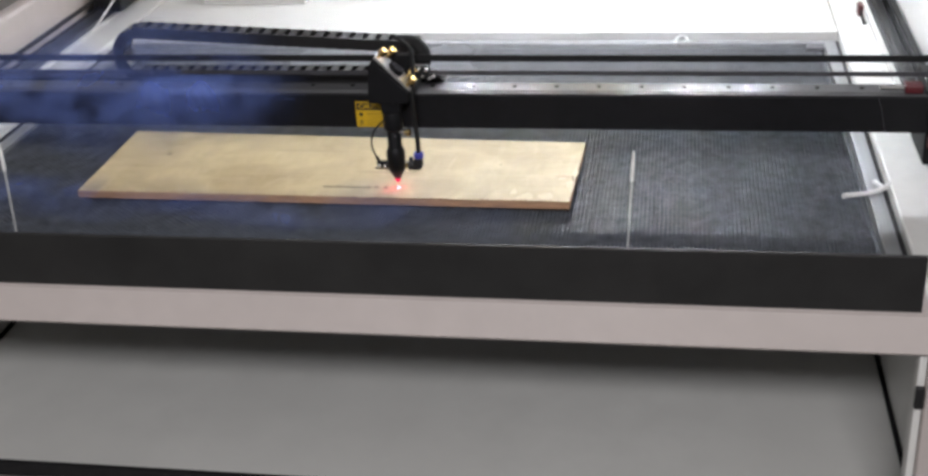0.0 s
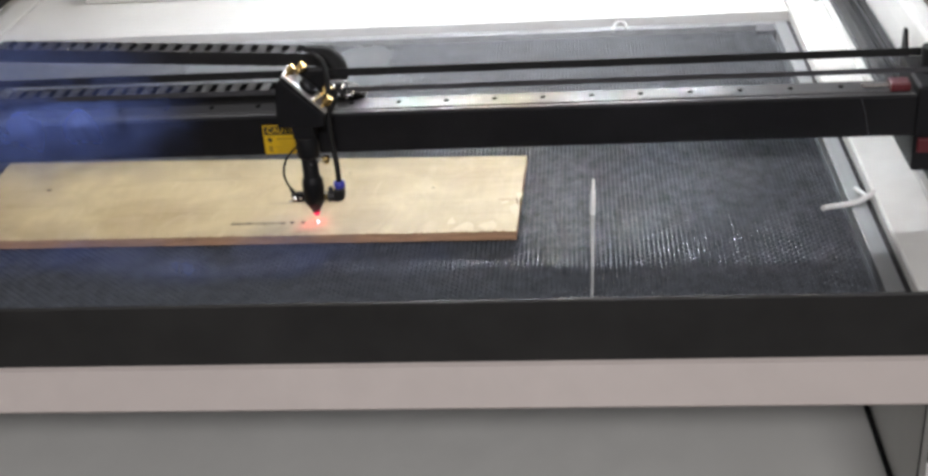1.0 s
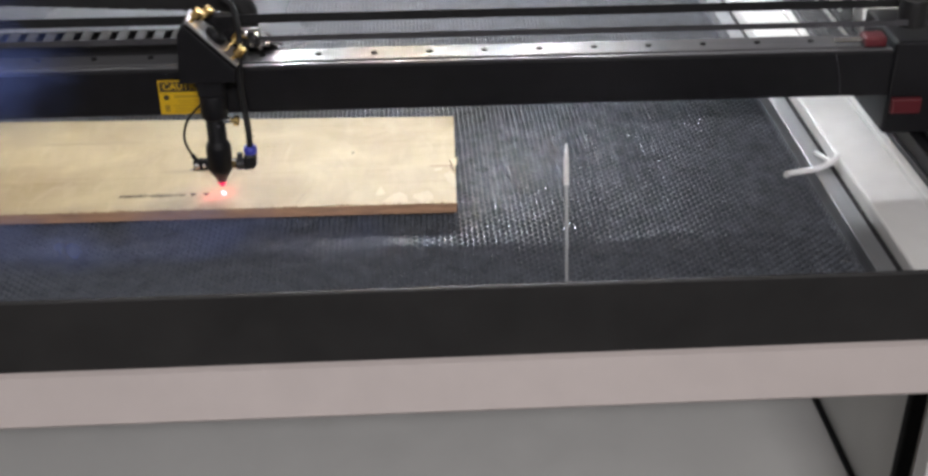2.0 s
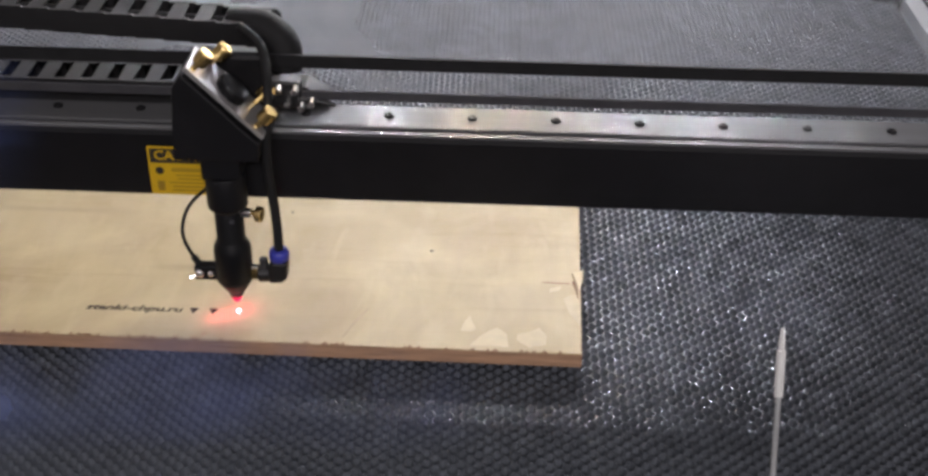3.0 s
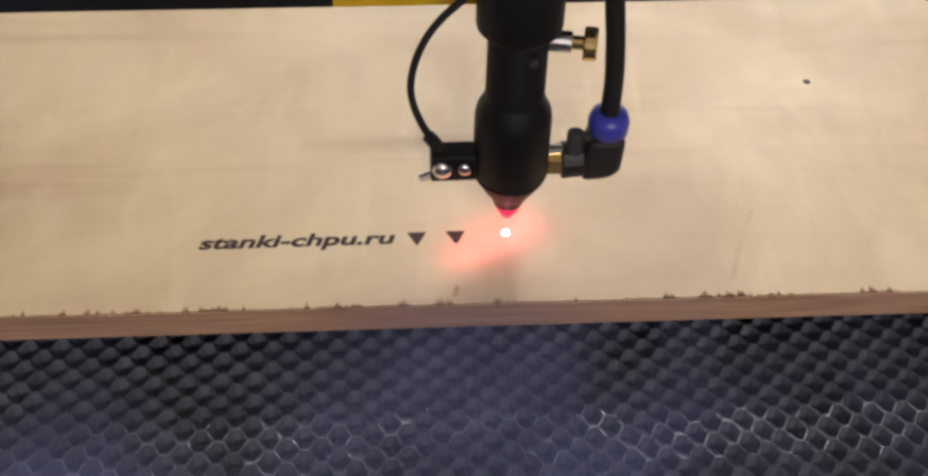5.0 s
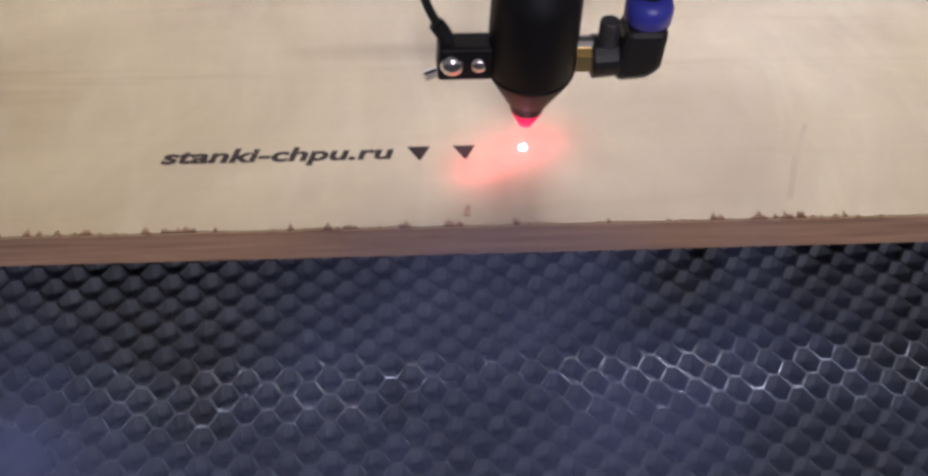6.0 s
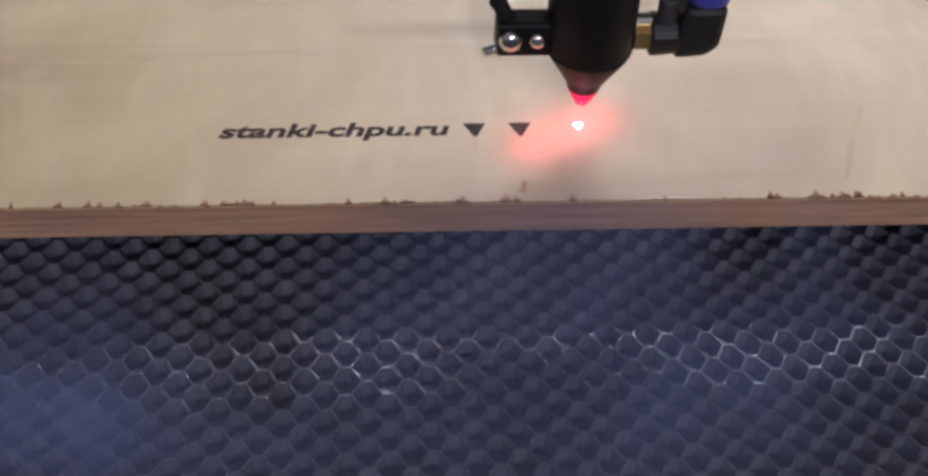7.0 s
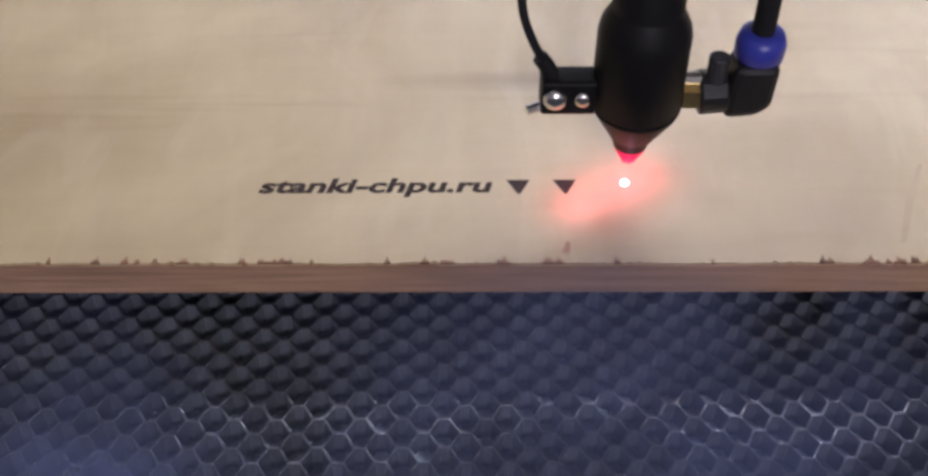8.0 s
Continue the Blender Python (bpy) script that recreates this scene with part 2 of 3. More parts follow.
def prism(outline, axis, lo, hi, bm=None, bevel=0.0):
    """An outline in the two other axes, drawn out along the axis from lo to hi."""
    bm = bm or bmesh.new()

    def at(p, w):
        return {"x": (w, p[0], p[1]), "y": (p[0], w, p[1]), "z": (p[0], p[1], w)}[axis]

    a = [bm.verts.new(at(p, lo)) for p in outline]
    b = [bm.verts.new(at(p, hi)) for p in outline]
    fs = [bm.faces.new(a), bm.faces.new(b[::-1])]
    for i in range(len(outline)):
        fs.append(bm.faces.new((a[i], a[i - 1], b[i - 1], b[i])))
    if bevel:
        bmesh.ops.bevel(bm, geom=list({e for f in fs for e in f.edges}), offset=bevel, segments=2, affect="EDGES", profile=0.5)
    return bm


def lettering(name, words, width, height, material, parent, m, depth=0.0003, slant=0.0, bold=0.0, label=""):
    """Built-in lettering as a mesh, made width by height and laid at the pose m, its lower left corner at the origin."""
    cu = bpy.data.curves.new(name, "FONT")
    cu.body, cu.shear, cu.offset, cu.extrude = words, slant, bold, 0.01
    tmp = bpy.data.objects.new(name, cu)
    scene.collection.objects.link(tmp)
    bpy.context.view_layer.update()
    me = bpy.data.meshes.new_from_object(tmp.evaluated_get(bpy.context.evaluated_depsgraph_get()))
    bpy.data.objects.remove(tmp)
    co = np.empty(len(me.vertices) * 3)
    me.vertices.foreach_get("co", co)
    co = co.reshape(-1, 3)
    lo, hi = co.min(0), co.max(0)
    co = (co - lo) / (hi - lo) * (width, height, depth)
    me.vertices.foreach_set("co", co.ravel())
    me.transform(m)
    me.name = name
    me.materials.clear()
    me.materials.append(material)
    ob = new(name, me)
    ob.parent = parent
    if label:
        ob["label"] = label
    return ob


# ---- the room that closes the place ----
def room():
    FZ = -0.90
    tagged(part("floor", box(-3, 3.2, -3.6, 2.6, FZ - 0.1, FZ), FLOOR), "plain grey workshop floor", "floor", kind="structure")
    for n, b in (("wall_north", (-3, 3.2, 2.6, 2.7)), ("wall_south", (-3, 3.2, -3.7, -3.6)), ("wall_west", (-3.1, -3, -3.6, 2.6)), ("wall_east", (3.2, 3.3, -3.6, 2.6))):
        tagged(part(n, box(*b, FZ, 2.3), WALL), "plain pale painted workshop wall", "wall", kind="structure")
    tagged(part("ceiling", box(-3.1, 3.3, -3.7, 2.7, 2.3, 2.4), WALL), "plain pale workshop ceiling", "ceiling", kind="structure")


room()


# unseen housing and hangers, added behind each overhead lamp
def added_light_housing(m, length, depth):
    o = thing("added_light_housing", "unseen long white light housing, added behind its lamp", "lamp", "workshop lights")
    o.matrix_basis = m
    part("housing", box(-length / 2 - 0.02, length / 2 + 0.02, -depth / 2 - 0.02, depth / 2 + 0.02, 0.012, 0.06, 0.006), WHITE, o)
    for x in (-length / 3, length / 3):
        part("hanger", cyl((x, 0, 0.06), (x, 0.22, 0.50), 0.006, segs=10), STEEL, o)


added_light_housing(look((0.45, -3.0, 2.0), (0.1, -0.4, -0.2)), 1.2, 0.3)
added_light_housing(look((-0.10, 1.15, 1.80), (0.05, -0.06, 0.0)), 2.4, 1.2)


# ---- the machine's body ----
def machine():
    o = thing("laser_cutter", "large white laser cutting machine with a black front plate", "laser cutter", at=(0.05, 0.3, -0.90))
    inv = Matrix.Translation((-0.05, -0.3, 0.90))

    def p(name, bm, material, label="", parent=None):
        bmesh.ops.transform(bm, matrix=inv, verts=bm.verts)
        return part(name, bm, material, parent or o, label)

    # front: black upright plate with a folded lip, and the painted bar under it
    p("front_plate", prism([(-0.344, 0.0215), (-0.344, 0.0925), (-0.3425, 0.094), (-0.3395, 0.094), (-0.338, 0.0925), (-0.338, 0.0215)], "x", -0.655, 0.755), BLACK_PLATE, "matt black steel front plate")
    p("front_bar", prism([(-0.343, 0.021), (-0.349, 0.0185), (-0.365, -0.022), (-0.362, -0.026), (-0.29, -0.026), (-0.29, 0.021)], "x", -0.6695, 0.7665), BEIGE, "greyish pink painted front bar")
    for s in (1, -1):
        def sx(a, b):
            return (a, b) if s > 0 else (0.097 - b, 0.097 - a)
        p("front_post", box(*sx(0.7668, 0.93), -0.366, -0.345, -0.88, 0.10, 0.004), BEIGE, "greyish pink painted post")
        p("post_lip", box(*sx(0.757, 0.7665), -0.356, -0.330, -0.88, -0.0265, 0.002), WHITE)
        # left wall is white too; its shade is put in as the darker colour
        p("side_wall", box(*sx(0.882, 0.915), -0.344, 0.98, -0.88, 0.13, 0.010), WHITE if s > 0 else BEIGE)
        # upper tray: white rim round the bed, grey channel, raised edge
        p("rim", box(*sx(0.7675, 0.8285), -0.30, 0.955, -0.02, 0.020, 0.003), WHITE)
        p("rim_step", box(*sx(0.8288, 0.840), -0.30, 0.955, -0.02, 0.024, 0.002), WHITE)
        # black strip put in for the dark gap beside the bed
        p("seam_gap_strip", box(*sx(0.7603, 0.7672), -0.30, 0.703, -0.02, 0.004), RUBBER, "dark seam beside the bed")
        # side guides: dark rail and belts
        p("guide_base", box(*sx(0.8405, 0.8815), -0.30, 0.955, -0.02, 0.030), DIM)
        p("guide_rail", box(*sx(0.843, 0.855), -0.28, 0.95, 0.0305, 0.050, 0.001), BLACK)
        p("guide_belt", box(*sx(0.865, 0.876), -0.28, 0.95, 0.054, 0.058), RUBBER)
        p("guide_belt", box(*sx(0.867, 0.874), -0.28, 0.95, 0.0305, 0.034), RUBBER)
        if s > 0:
            p("limit_fin", prism([(0.30, 0.0585), (0.35, 0.0585), (0.345, 0.115), (0.335, 0.115)], "x", 0.868, 0.872), BLACK)
            p("latch", box(0.7555, 0.7660, -0.364, -0.3565, -0.100, -0.070, 0.002), PLASTIC, "black latch block")
        else:
            p("cable_box", box(-0.768, -0.705, 0.80, 0.92, 0.0365, 0.10, 0.004), BLACK, "black cable box")
            p("cable", tube([(-0.70, 0.90, 0.11), (-0.705, 0.82, 0.085), (-0.712, 0.74, 0.055), (-0.722, 0.68, 0.030)], 0.0022), SCRAP, "thin white cable")
    p("back_wall", box(-0.81, 0.881, 0.956, 0.985, -0.88, 0.26, 0.004), WHITE)
    p("back_deck", box(-0.663, 0.7645, 0.7065, 0.955, -0.02, 0.020), WHITE)
    p("deck_block", box(-0.56, -0.33, 0.905, 0.95, 0.0205, 0.062, 0.003), WHITE)
    sw = p("limit_switch", box(0.812, 0.822, 0.80, 0.83, 0.0203, 0.042, 0.001), RED, "small red limit switch")
    for k in (0, 1):
        p("wire", tube([(0.815 + 0.004 * k, 0.80, 0.033), (0.816 + 0.003 * k, 0.775, 0.026), (0.817 + 0.004 * k, 0.75, 0.022)], 0.0016, 8), RUBBER)
    p("limit_block", box(0.846, 0.866, 0.84, 0.88, 0.0585, 0.075, 0.001), BLACK)
    # lower opening: grey floor and walls with black edge trims
    p("tray_floor", box(-0.726, 0.806, -0.235, 0.60, -0.372, -0.36), GREY, "bare grey sheet metal floor")
    for s in (1, -1):
        def sx(a, b):
            return (a, b) if s > 0 else (0.079 - b, 0.079 - a)
        p("lower_wall", box(*sx(0.8065, 0.82), -0.235, 0.60, -0.372, -0.03), GREY)
        p("trim", box(*sx(0.799, 0.8062), -0.222, 0.595, -0.3598, -0.353, 0.002), RUBBER)
        p("trim", box(*sx(0.789, 0.8062), -0.235, -0.223, -0.3598, -0.03, 0.002), RUBBER)
    p("lower_back", box(-0.726, 0.806, 0.601, 0.61, -0.372, -0.03), GREY)
    p("trim", box(-0.726, 0.806, -0.246, -0.2355, -0.375, -0.352, 0.002), RUBBER)
    p("lower_front", box(-0.65, 0.7485, -0.30, -0.2465, -0.88, -0.376), BEIGE)
    # unseen open lid behind, which carries the lamps; height and lean set for reflections
    lid = p("lid", prism([(0.962, 0.262), (0.985, 0.262), (0.765, 1.10), (0.742, 1.10)], "x", -0.81, 0.881), WHITE, "white lid standing open")
    return o


machine()


def led_strip():
    o = thing("led_strip", "white led strip fixed under the open lid", "lamp", at=(0.34, 0.856, 0.616))
    part("backing", prism([(-0.005, -0.012), (0.012, -0.002), (0.025, 0.02), (0.009, 0.012)], "x", -0.39, 0.36), WHITE, o)
    lit = glow("lit_diode", (0.93, 0.97, 1.0), DIODE)
    first = None
    for i in range(21):
        x = -0.137 - 0.0287 * i if i < 9 else 0.026 + 0.0287 * (i - 9)
        if first is None:
            first = part("diode", box(-0.003, 0.003, -0.0035, 0.0035, -0.001, 0.001, 0.0004, segs=1), lit, o)
            d = first
        else:
            d = new("diode", first.data)
            d.parent = o
        d.matrix_basis = pose(x, -0.0025, -0.0085, -28)


led_strip()


# ---- the bed ----
def bed():
    o = thing("honeycomb_bed", "soiled grey aluminium honeycomb cutting bed in a metal frame", "cutting bed", at=(0.05, 0.19, -0.02))
    inv = Matrix.Translation((-0.05, -0.19, 0.02))

    def p(name, bm, material, label="", kind=""):
        bmesh.ops.transform(bm, matrix=inv, verts=bm.verts)
        ob = part(name, bm, material, o, label)
        if kind:
            ob["kind"] = kind
        return ob

    # foil ribbons along x: flat, slope, flat, slope; neighbours are bonded at their flats
    half, rise, flat, w, h = 0.00585, 0.0049, 0.0029, 0.0003, 0.0082
    x0, x1, y0, y1 = -0.636, 0.738, -0.312, 0.682
    cols, rows = int((x1 - x0) / (2 * half)), int((y1 - y0) / rise)
    v, f = [], []
    rnd = random.Random(3)

    def wall(ax, ay, bx, by, w):
        dx, dy = bx - ax, by - ay
        n = math.hypot(dx, dy)
        ux, uy = -dy / n * w, dx / n * w
        za, zb = rnd.uniform(-0.0004, 0.0), rnd.uniform(-0.0004, 0.0)
        k = len(v)
        v.extend(((ax + ux, ay + uy, -h), (bx + ux, by + uy, -h), (bx - ux, by - uy, -h), (ax - ux, ay - uy, -h)))
        v.extend(((ax + ux, ay + uy, za), (bx + ux, by + uy, zb), (bx - ux, by - uy, zb), (ax - ux, ay - uy, za)))
        f.extend(((k, k + 1, k + 5, k + 4), (k + 2, k + 3, k + 7, k + 6)))
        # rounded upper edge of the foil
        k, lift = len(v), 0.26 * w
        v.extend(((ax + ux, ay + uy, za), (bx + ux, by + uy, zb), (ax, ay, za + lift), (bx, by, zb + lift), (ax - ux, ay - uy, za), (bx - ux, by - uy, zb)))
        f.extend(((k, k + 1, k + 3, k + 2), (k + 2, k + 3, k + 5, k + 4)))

    for j in range(rows):
        for i in range(cols):
            x, y = x0 + (2 * i + j % 2) * half, y0 + j * rise
            jx, jy = 0.0009 * noise.noise((x * 7, y * 7, 0)), 0.0014 * noise.noise((x * 5, y * 5, 7))
            x, y = x + jx, y + jy
            # the bonded flat, then the two slopes that climb from its ends
            wall(x - flat / 2, y, x + flat / 2, y, w * 1.5)
            if j < rows - 1:
                wall(x + flat / 2, y, x + half - flat / 2, y + rise, w)
                wall(x - flat / 2, y, x - half + flat / 2, y + rise, w)
    me = bpy.data.meshes.new("honeycomb")
    me.from_pydata(v, [], f)
    me.transform(inv)
    me.polygons.foreach_set("use_smooth", np.ones(len(me.polygons), dtype=bool))
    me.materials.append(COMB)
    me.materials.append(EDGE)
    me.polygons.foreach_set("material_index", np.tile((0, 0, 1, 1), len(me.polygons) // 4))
    comb = new("honeycomb", me)
    comb.parent = o
    tagged(comb, "grey aluminium honeycomb foil", kind="stuff")
    for i in range(15):
        x = -0.022 + (i - 7) * 0.088
        p("support_bar", box(x - 0.0045, x + 0.0045, y0, y1, -0.0125, -h - 0.0002), BAR)
    # the dark open depth under the cells is put in as this sheet
    p("depth_sheet", box(x0 - 0.01, x1 + 0.01, y0, y1, -0.030, -0.0127), UNDER)
    p("frame_strip", box(0.7395, 0.760, -0.315, 0.70, -0.05, 0.006, 0.001), ALU, "scratched aluminium side strip")
    p("frame_strip", box(-0.658, -0.6375, -0.315, 0.70, -0.05, 0.006, 0.001), ALU, "scratched aluminium side strip")
    p("frame_strip", box(-0.637, 0.739, 0.684, 0.702, -0.05, 0.006, 0.001), ALU, "dark aluminium back strip")
    # small darker plate in the back right corner of the bed
    p("corner_dark_plate", box(0.706, 0.7385, 0.655, 0.6835, -0.02, 0.005, 0.001), DIM, "small dark plate at the corner")


bed()


# ---- the board ----
BL, BR, TR, TL = (-0.418, -0.0585), (0.324, -0.0645), (0.331, 0.152), (-0.419, 0.178)
BZ = 0.021


def board():
    o = thing("plywood_board", "pale plywood board with a ragged brown front edge, being engraved", "board", at=(0, 0.05, 0.011))
    inv = Matrix.Translation((0, -0.05, -0.011))

    def p(name, bm, material, label="", parent=None):
        bmesh.ops.transform(bm, matrix=inv, verts=bm.verts)
        return part(name, bm, material, parent or o, label)

    rnd = random.Random(11)
    p("core", prism([BL, BR, TR, TL], "z", 0.0095, BZ - 0.0008), CORE, "reddish brown plywood core")
    # top veneer, its front edge chipped unevenly
    edge = []
    n = 1000
    for i in range(n + 1):
        t = i / n
        x, y = BL[0] + t * (BR[0] - BL[0]), BL[1] + t * (BR[1] - BL[1])
        chip = 0.0005 + 0.0014 * max(0, noise.noise((x * 90, 1, 0))) + 0.0026 * max(0, noise.noise((x * 420, 3, 0))) * (1.2 if noise.noise((x * 28, 5, 0)) > 0.0 else 0.3)
        edge.append((x, y + chip))
    side = []
    for i in range(1, 40):
        t = i / 40
        side.append((BR[0] + t * (TR[0] - BR[0]) - 0.0004 - 0.0012 * max(0, noise.noise((t * 14, 2, 3))), BR[1] + t * (TR[1] - BR[1])))
    top = p("face_veneer", prism(edge + side + [TR, TL], "z", BZ - 0.0008, BZ), VENEER, "pale birch face veneer")
    for x, w in ((-0.0345, 0.0042), (0.0146, 0.0022), (0.031, 0.002), (0.044, 0.0018), (0.139, 0.0026), (0.1475, 0.002), (0.152, 0.0016), (0.126, 0.0022), (-0.062, 0.002), (0.20, 0.002), (0.262, 0.002)) + tuple((rnd.uniform(-0.40, 0.31), rnd.uniform(0.0006, 0.0015)) for k in range(60)):
        y = BL[1] + (x - BL[0]) / (BR[0] - BL[0]) * (BR[1] - BL[1])
        n = 14
        pts = [(x - w, y + 0.0002)] + [(x + w * (1 - 2 * k / n), y + 0.0004 + (0.0034 * math.sin(math.pi * k / n)) * (0.15 + 0.85 * rnd.random() ** 2)) for k in range(n + 1)]
        pts[1] = (x + w, y + 0.0002)
        p("torn_fibre", prism(pts, "z", BZ + 0.00002, BZ + 0.0005), TORN)
    # splinter standing off the right edge and small specks
    p("splinter", prism([(0.3205, 0.034), (0.3265, 0.036), (0.3295, 0.040), (0.3285, 0.026), (0.3245, 0.010), (0.3230, 0.020)], "z", BZ - 0.0005, BZ + 0.0024), PALE, "raised pale splinter")
    p("split", prism([(0.3200, 0.024), (0.3222, 0.027), (0.3238, 0.012), (0.3245, 0.003), (0.3236, 0.004), (0.3226, 0.012)], "z", BZ + 0.00002, BZ + 0.0002), TORN, "dark split in the veneer")
    for x, y, r in ((0.2095, 0.0615, 0.0016), (-0.327, 0.086, 0.0035), (0.0905, 0.112, 0.0012)):
        p("knot", cyl((x, y, BZ + 0.00003), (x, y, BZ + 0.0004), r, r * 0.7, 10), BURN)
    p("nick", prism([(0.0484, -0.0575), (0.0506, -0.0578), (0.0512, -0.0535), (0.0502, -0.0525)], "z", BZ + 0.00002, BZ + 0.0003), CORE)
    # paler patches where the face has flaked
    for k, pts in enumerate((
            [(0.236, -0.041), (0.238, -0.033), (0.242, -0.022), (0.2445, -0.030), (0.2475, -0.038), (0.243, -0.042)],
            [(0.243, -0.058), (0.250, -0.048), (0.257, -0.040), (0.263, -0.036), (0.270, -0.044), (0.271, -0.058)],
            [(0.277, -0.050), (0.278, -0.043), (0.286, -0.040), (0.294, -0.035), (0.299, -0.044), (0.298, -0.055), (0.286, -0.058)],
            [(0.313, 0.003), (0.319, 0.008), (0.3255, 0.006), (0.3250, -0.030), (0.3235, -0.030), (0.3155, -0.012)],
            [(0.302, 0.010), (0.310, 0.013), (0.312, 0.018), (0.303, 0.016)])):
        ragged = []
        for i, (x, y) in enumerate(pts):
            u, w = pts[(i + 1) % len(pts)]
            for j in range(5):
                ragged.append((x + (u - x) * j / 5 + 0.0012 * noise.noise((x * 300, j, k)), y + (w - y) * j / 5 + 0.0012 * noise.noise((y * 300, j, k + 5))))
        p("pale_patch", prism(ragged, "z", BZ - 0.0002, BZ + 0.00002 + k * 0.00001), PALE)
    p("crack", prism([(0.296, 0.0225), (0.318, 0.0215), (0.319, 0.0228), (0.300, 0.0240)], "z", BZ + 0.00002, BZ + 0.0002), CORE)
    p("scratch", prism([(0.1500, -0.054), (0.1518, -0.054), (0.1590, -0.036), (0.1672, -0.018), (0.1655, -0.018), (0.1572, -0.034)], "z", BZ + 0.00002, BZ + 0.0001), mat("faint_scratch", (0.58, 0.45, 0.27), 0.7))
    # engraving
    lettering("engraved_lettering", "stanki-chpu.ru", 0.0725, 0.0088, BURN, o, inv @ pose(-0.0432, -0.0325, BZ + 0.00003), 0.00012, 0.22, 0.030, "dark burnt slanted lettering")
    for x in (0.0372, 0.0517):
        p("engraved_triangle", prism([(x - 0.0036, -0.0248), (x + 0.0036, -0.0248), (x + 0.0004, -0.0312), (x - 0.0004, -0.0312)], "z", BZ + 0.00003, BZ + 0.00015), BURN, "dark burnt triangle")
    for i, x in enumerate((-0.33, -0.05, 0.24)):
        b = tagged(part("spacer_strip", box(x - 0.015, x + 0.015, 0.0, 0.12, 0.0, 0.0093, 0.0005), CORE), "thin wooden spacer strip under the board", "spacer", "spacer strips")


board()


# ---- the gantry ----
def gantry():
    o = thing("gantry_beam", "black gantry beam with a bright bolted steel rail on top", "gantry", at=(0.07, 0.025, 0.105))
    inv = Matrix.Translation((-0.07, -0.025, -0.105))

    def p(name, bm, material, label="", parent=None):
        bmesh.ops.transform(bm, matrix=inv, verts=bm.verts)
        return part(name, bm, material, parent or o, label)

    p("beam", prism([(0.0, 0.105), (0.0, 0.1535), (0.0025, 0.1560), (0.009, 0.1560), (0.009, 0.149), (0.012, 0.149), (0.012, 0.1555), (0.05, 0.1555), (0.05, 0.105)], "x", -0.70, 0.803), BLACK)
    p("beam_edge", prism([(0.0028, 0.1563), (0.0032, 0.1575), (0.0085, 0.1575), (0.0088, 0.1563)], "x", -0.70, 0.803), STEEL, "bright steel front edge")
    rail = p("rail", prism([(0.0135, 0.1557), (0.0135, 0.1568), (0.015, 0.1575), (0.047, 0.1575), (0.0485, 0.1565), (0.0485, 0.1557)], "x", -0.70, 0.79), STEEL, "brushed steel guide rail")
    bolt = None
    for i in range(-11, 14):
        bm = lathe([(0.0034, 0.0), (0.0034, 0.0012), (0.0029, 0.0016), (0.0016, 0.0016), (0.0014, 0.0006)], (0.06 * i, 0.031, 0.1576), 12)
        if bolt is None:
            bolt = p("bolt", bm, BLACK)
            base = 0.06 * i
        else:
            bm.free()
            b = new("bolt", bolt.data)
            b.parent, b.location = o, (0.06 * i - base, 0, 0)
    p("belt", box(-0.69, 0.825, 0.0245, 0.0265, 0.197, 0.2065), RUBBER, "black toothed belt")
    p("belt", box(HX + 0.05, 0.825, 0.0, 0.002, 0.1855, 0.1915), DIM, "black toothed belt")
    p("belt", box(-0.69, HX - 0.03, 0.0, 0.002, 0.1855, 0.1915), DIM, "black toothed belt")
    for s, x in ((1, 0.803), (-1, -0.70)):
        e = p("end_bracket", box(*((0.8035, 0.878) if s > 0 else (-0.781, -0.7005)), -0.004, 0.10, 0.0585, 0.168, 0.003), BLACK)
        p("pulley", cyl((x + s * 0.018, 0.013, 0.182), (x + s * 0.018, 0.013, 0.212), 0.0155, bevel=0.001), PLASTIC)
        p("clamp", box(x - 0.030 if s > 0 else x + 0.006, x - 0.006 if s > 0 else x + 0.030, 0.008, 0.03, 0.158, 0.169, 0.002), RED, "red anodised clamp")
        p("clamp", box(*((0.806, 0.840) if s > 0 else (-0.753, -0.715)), -0.012, -0.0045, 0.086, 0.1045, 0.002), RED, "red anodised clamp")
        p("stop_screw", cyl((x - s * 0.062, 0.018, 0.163), (x - s * 0.0305, 0.018, 0.163), 0.0032, 0.0032, 12), CHROME)


gantry()


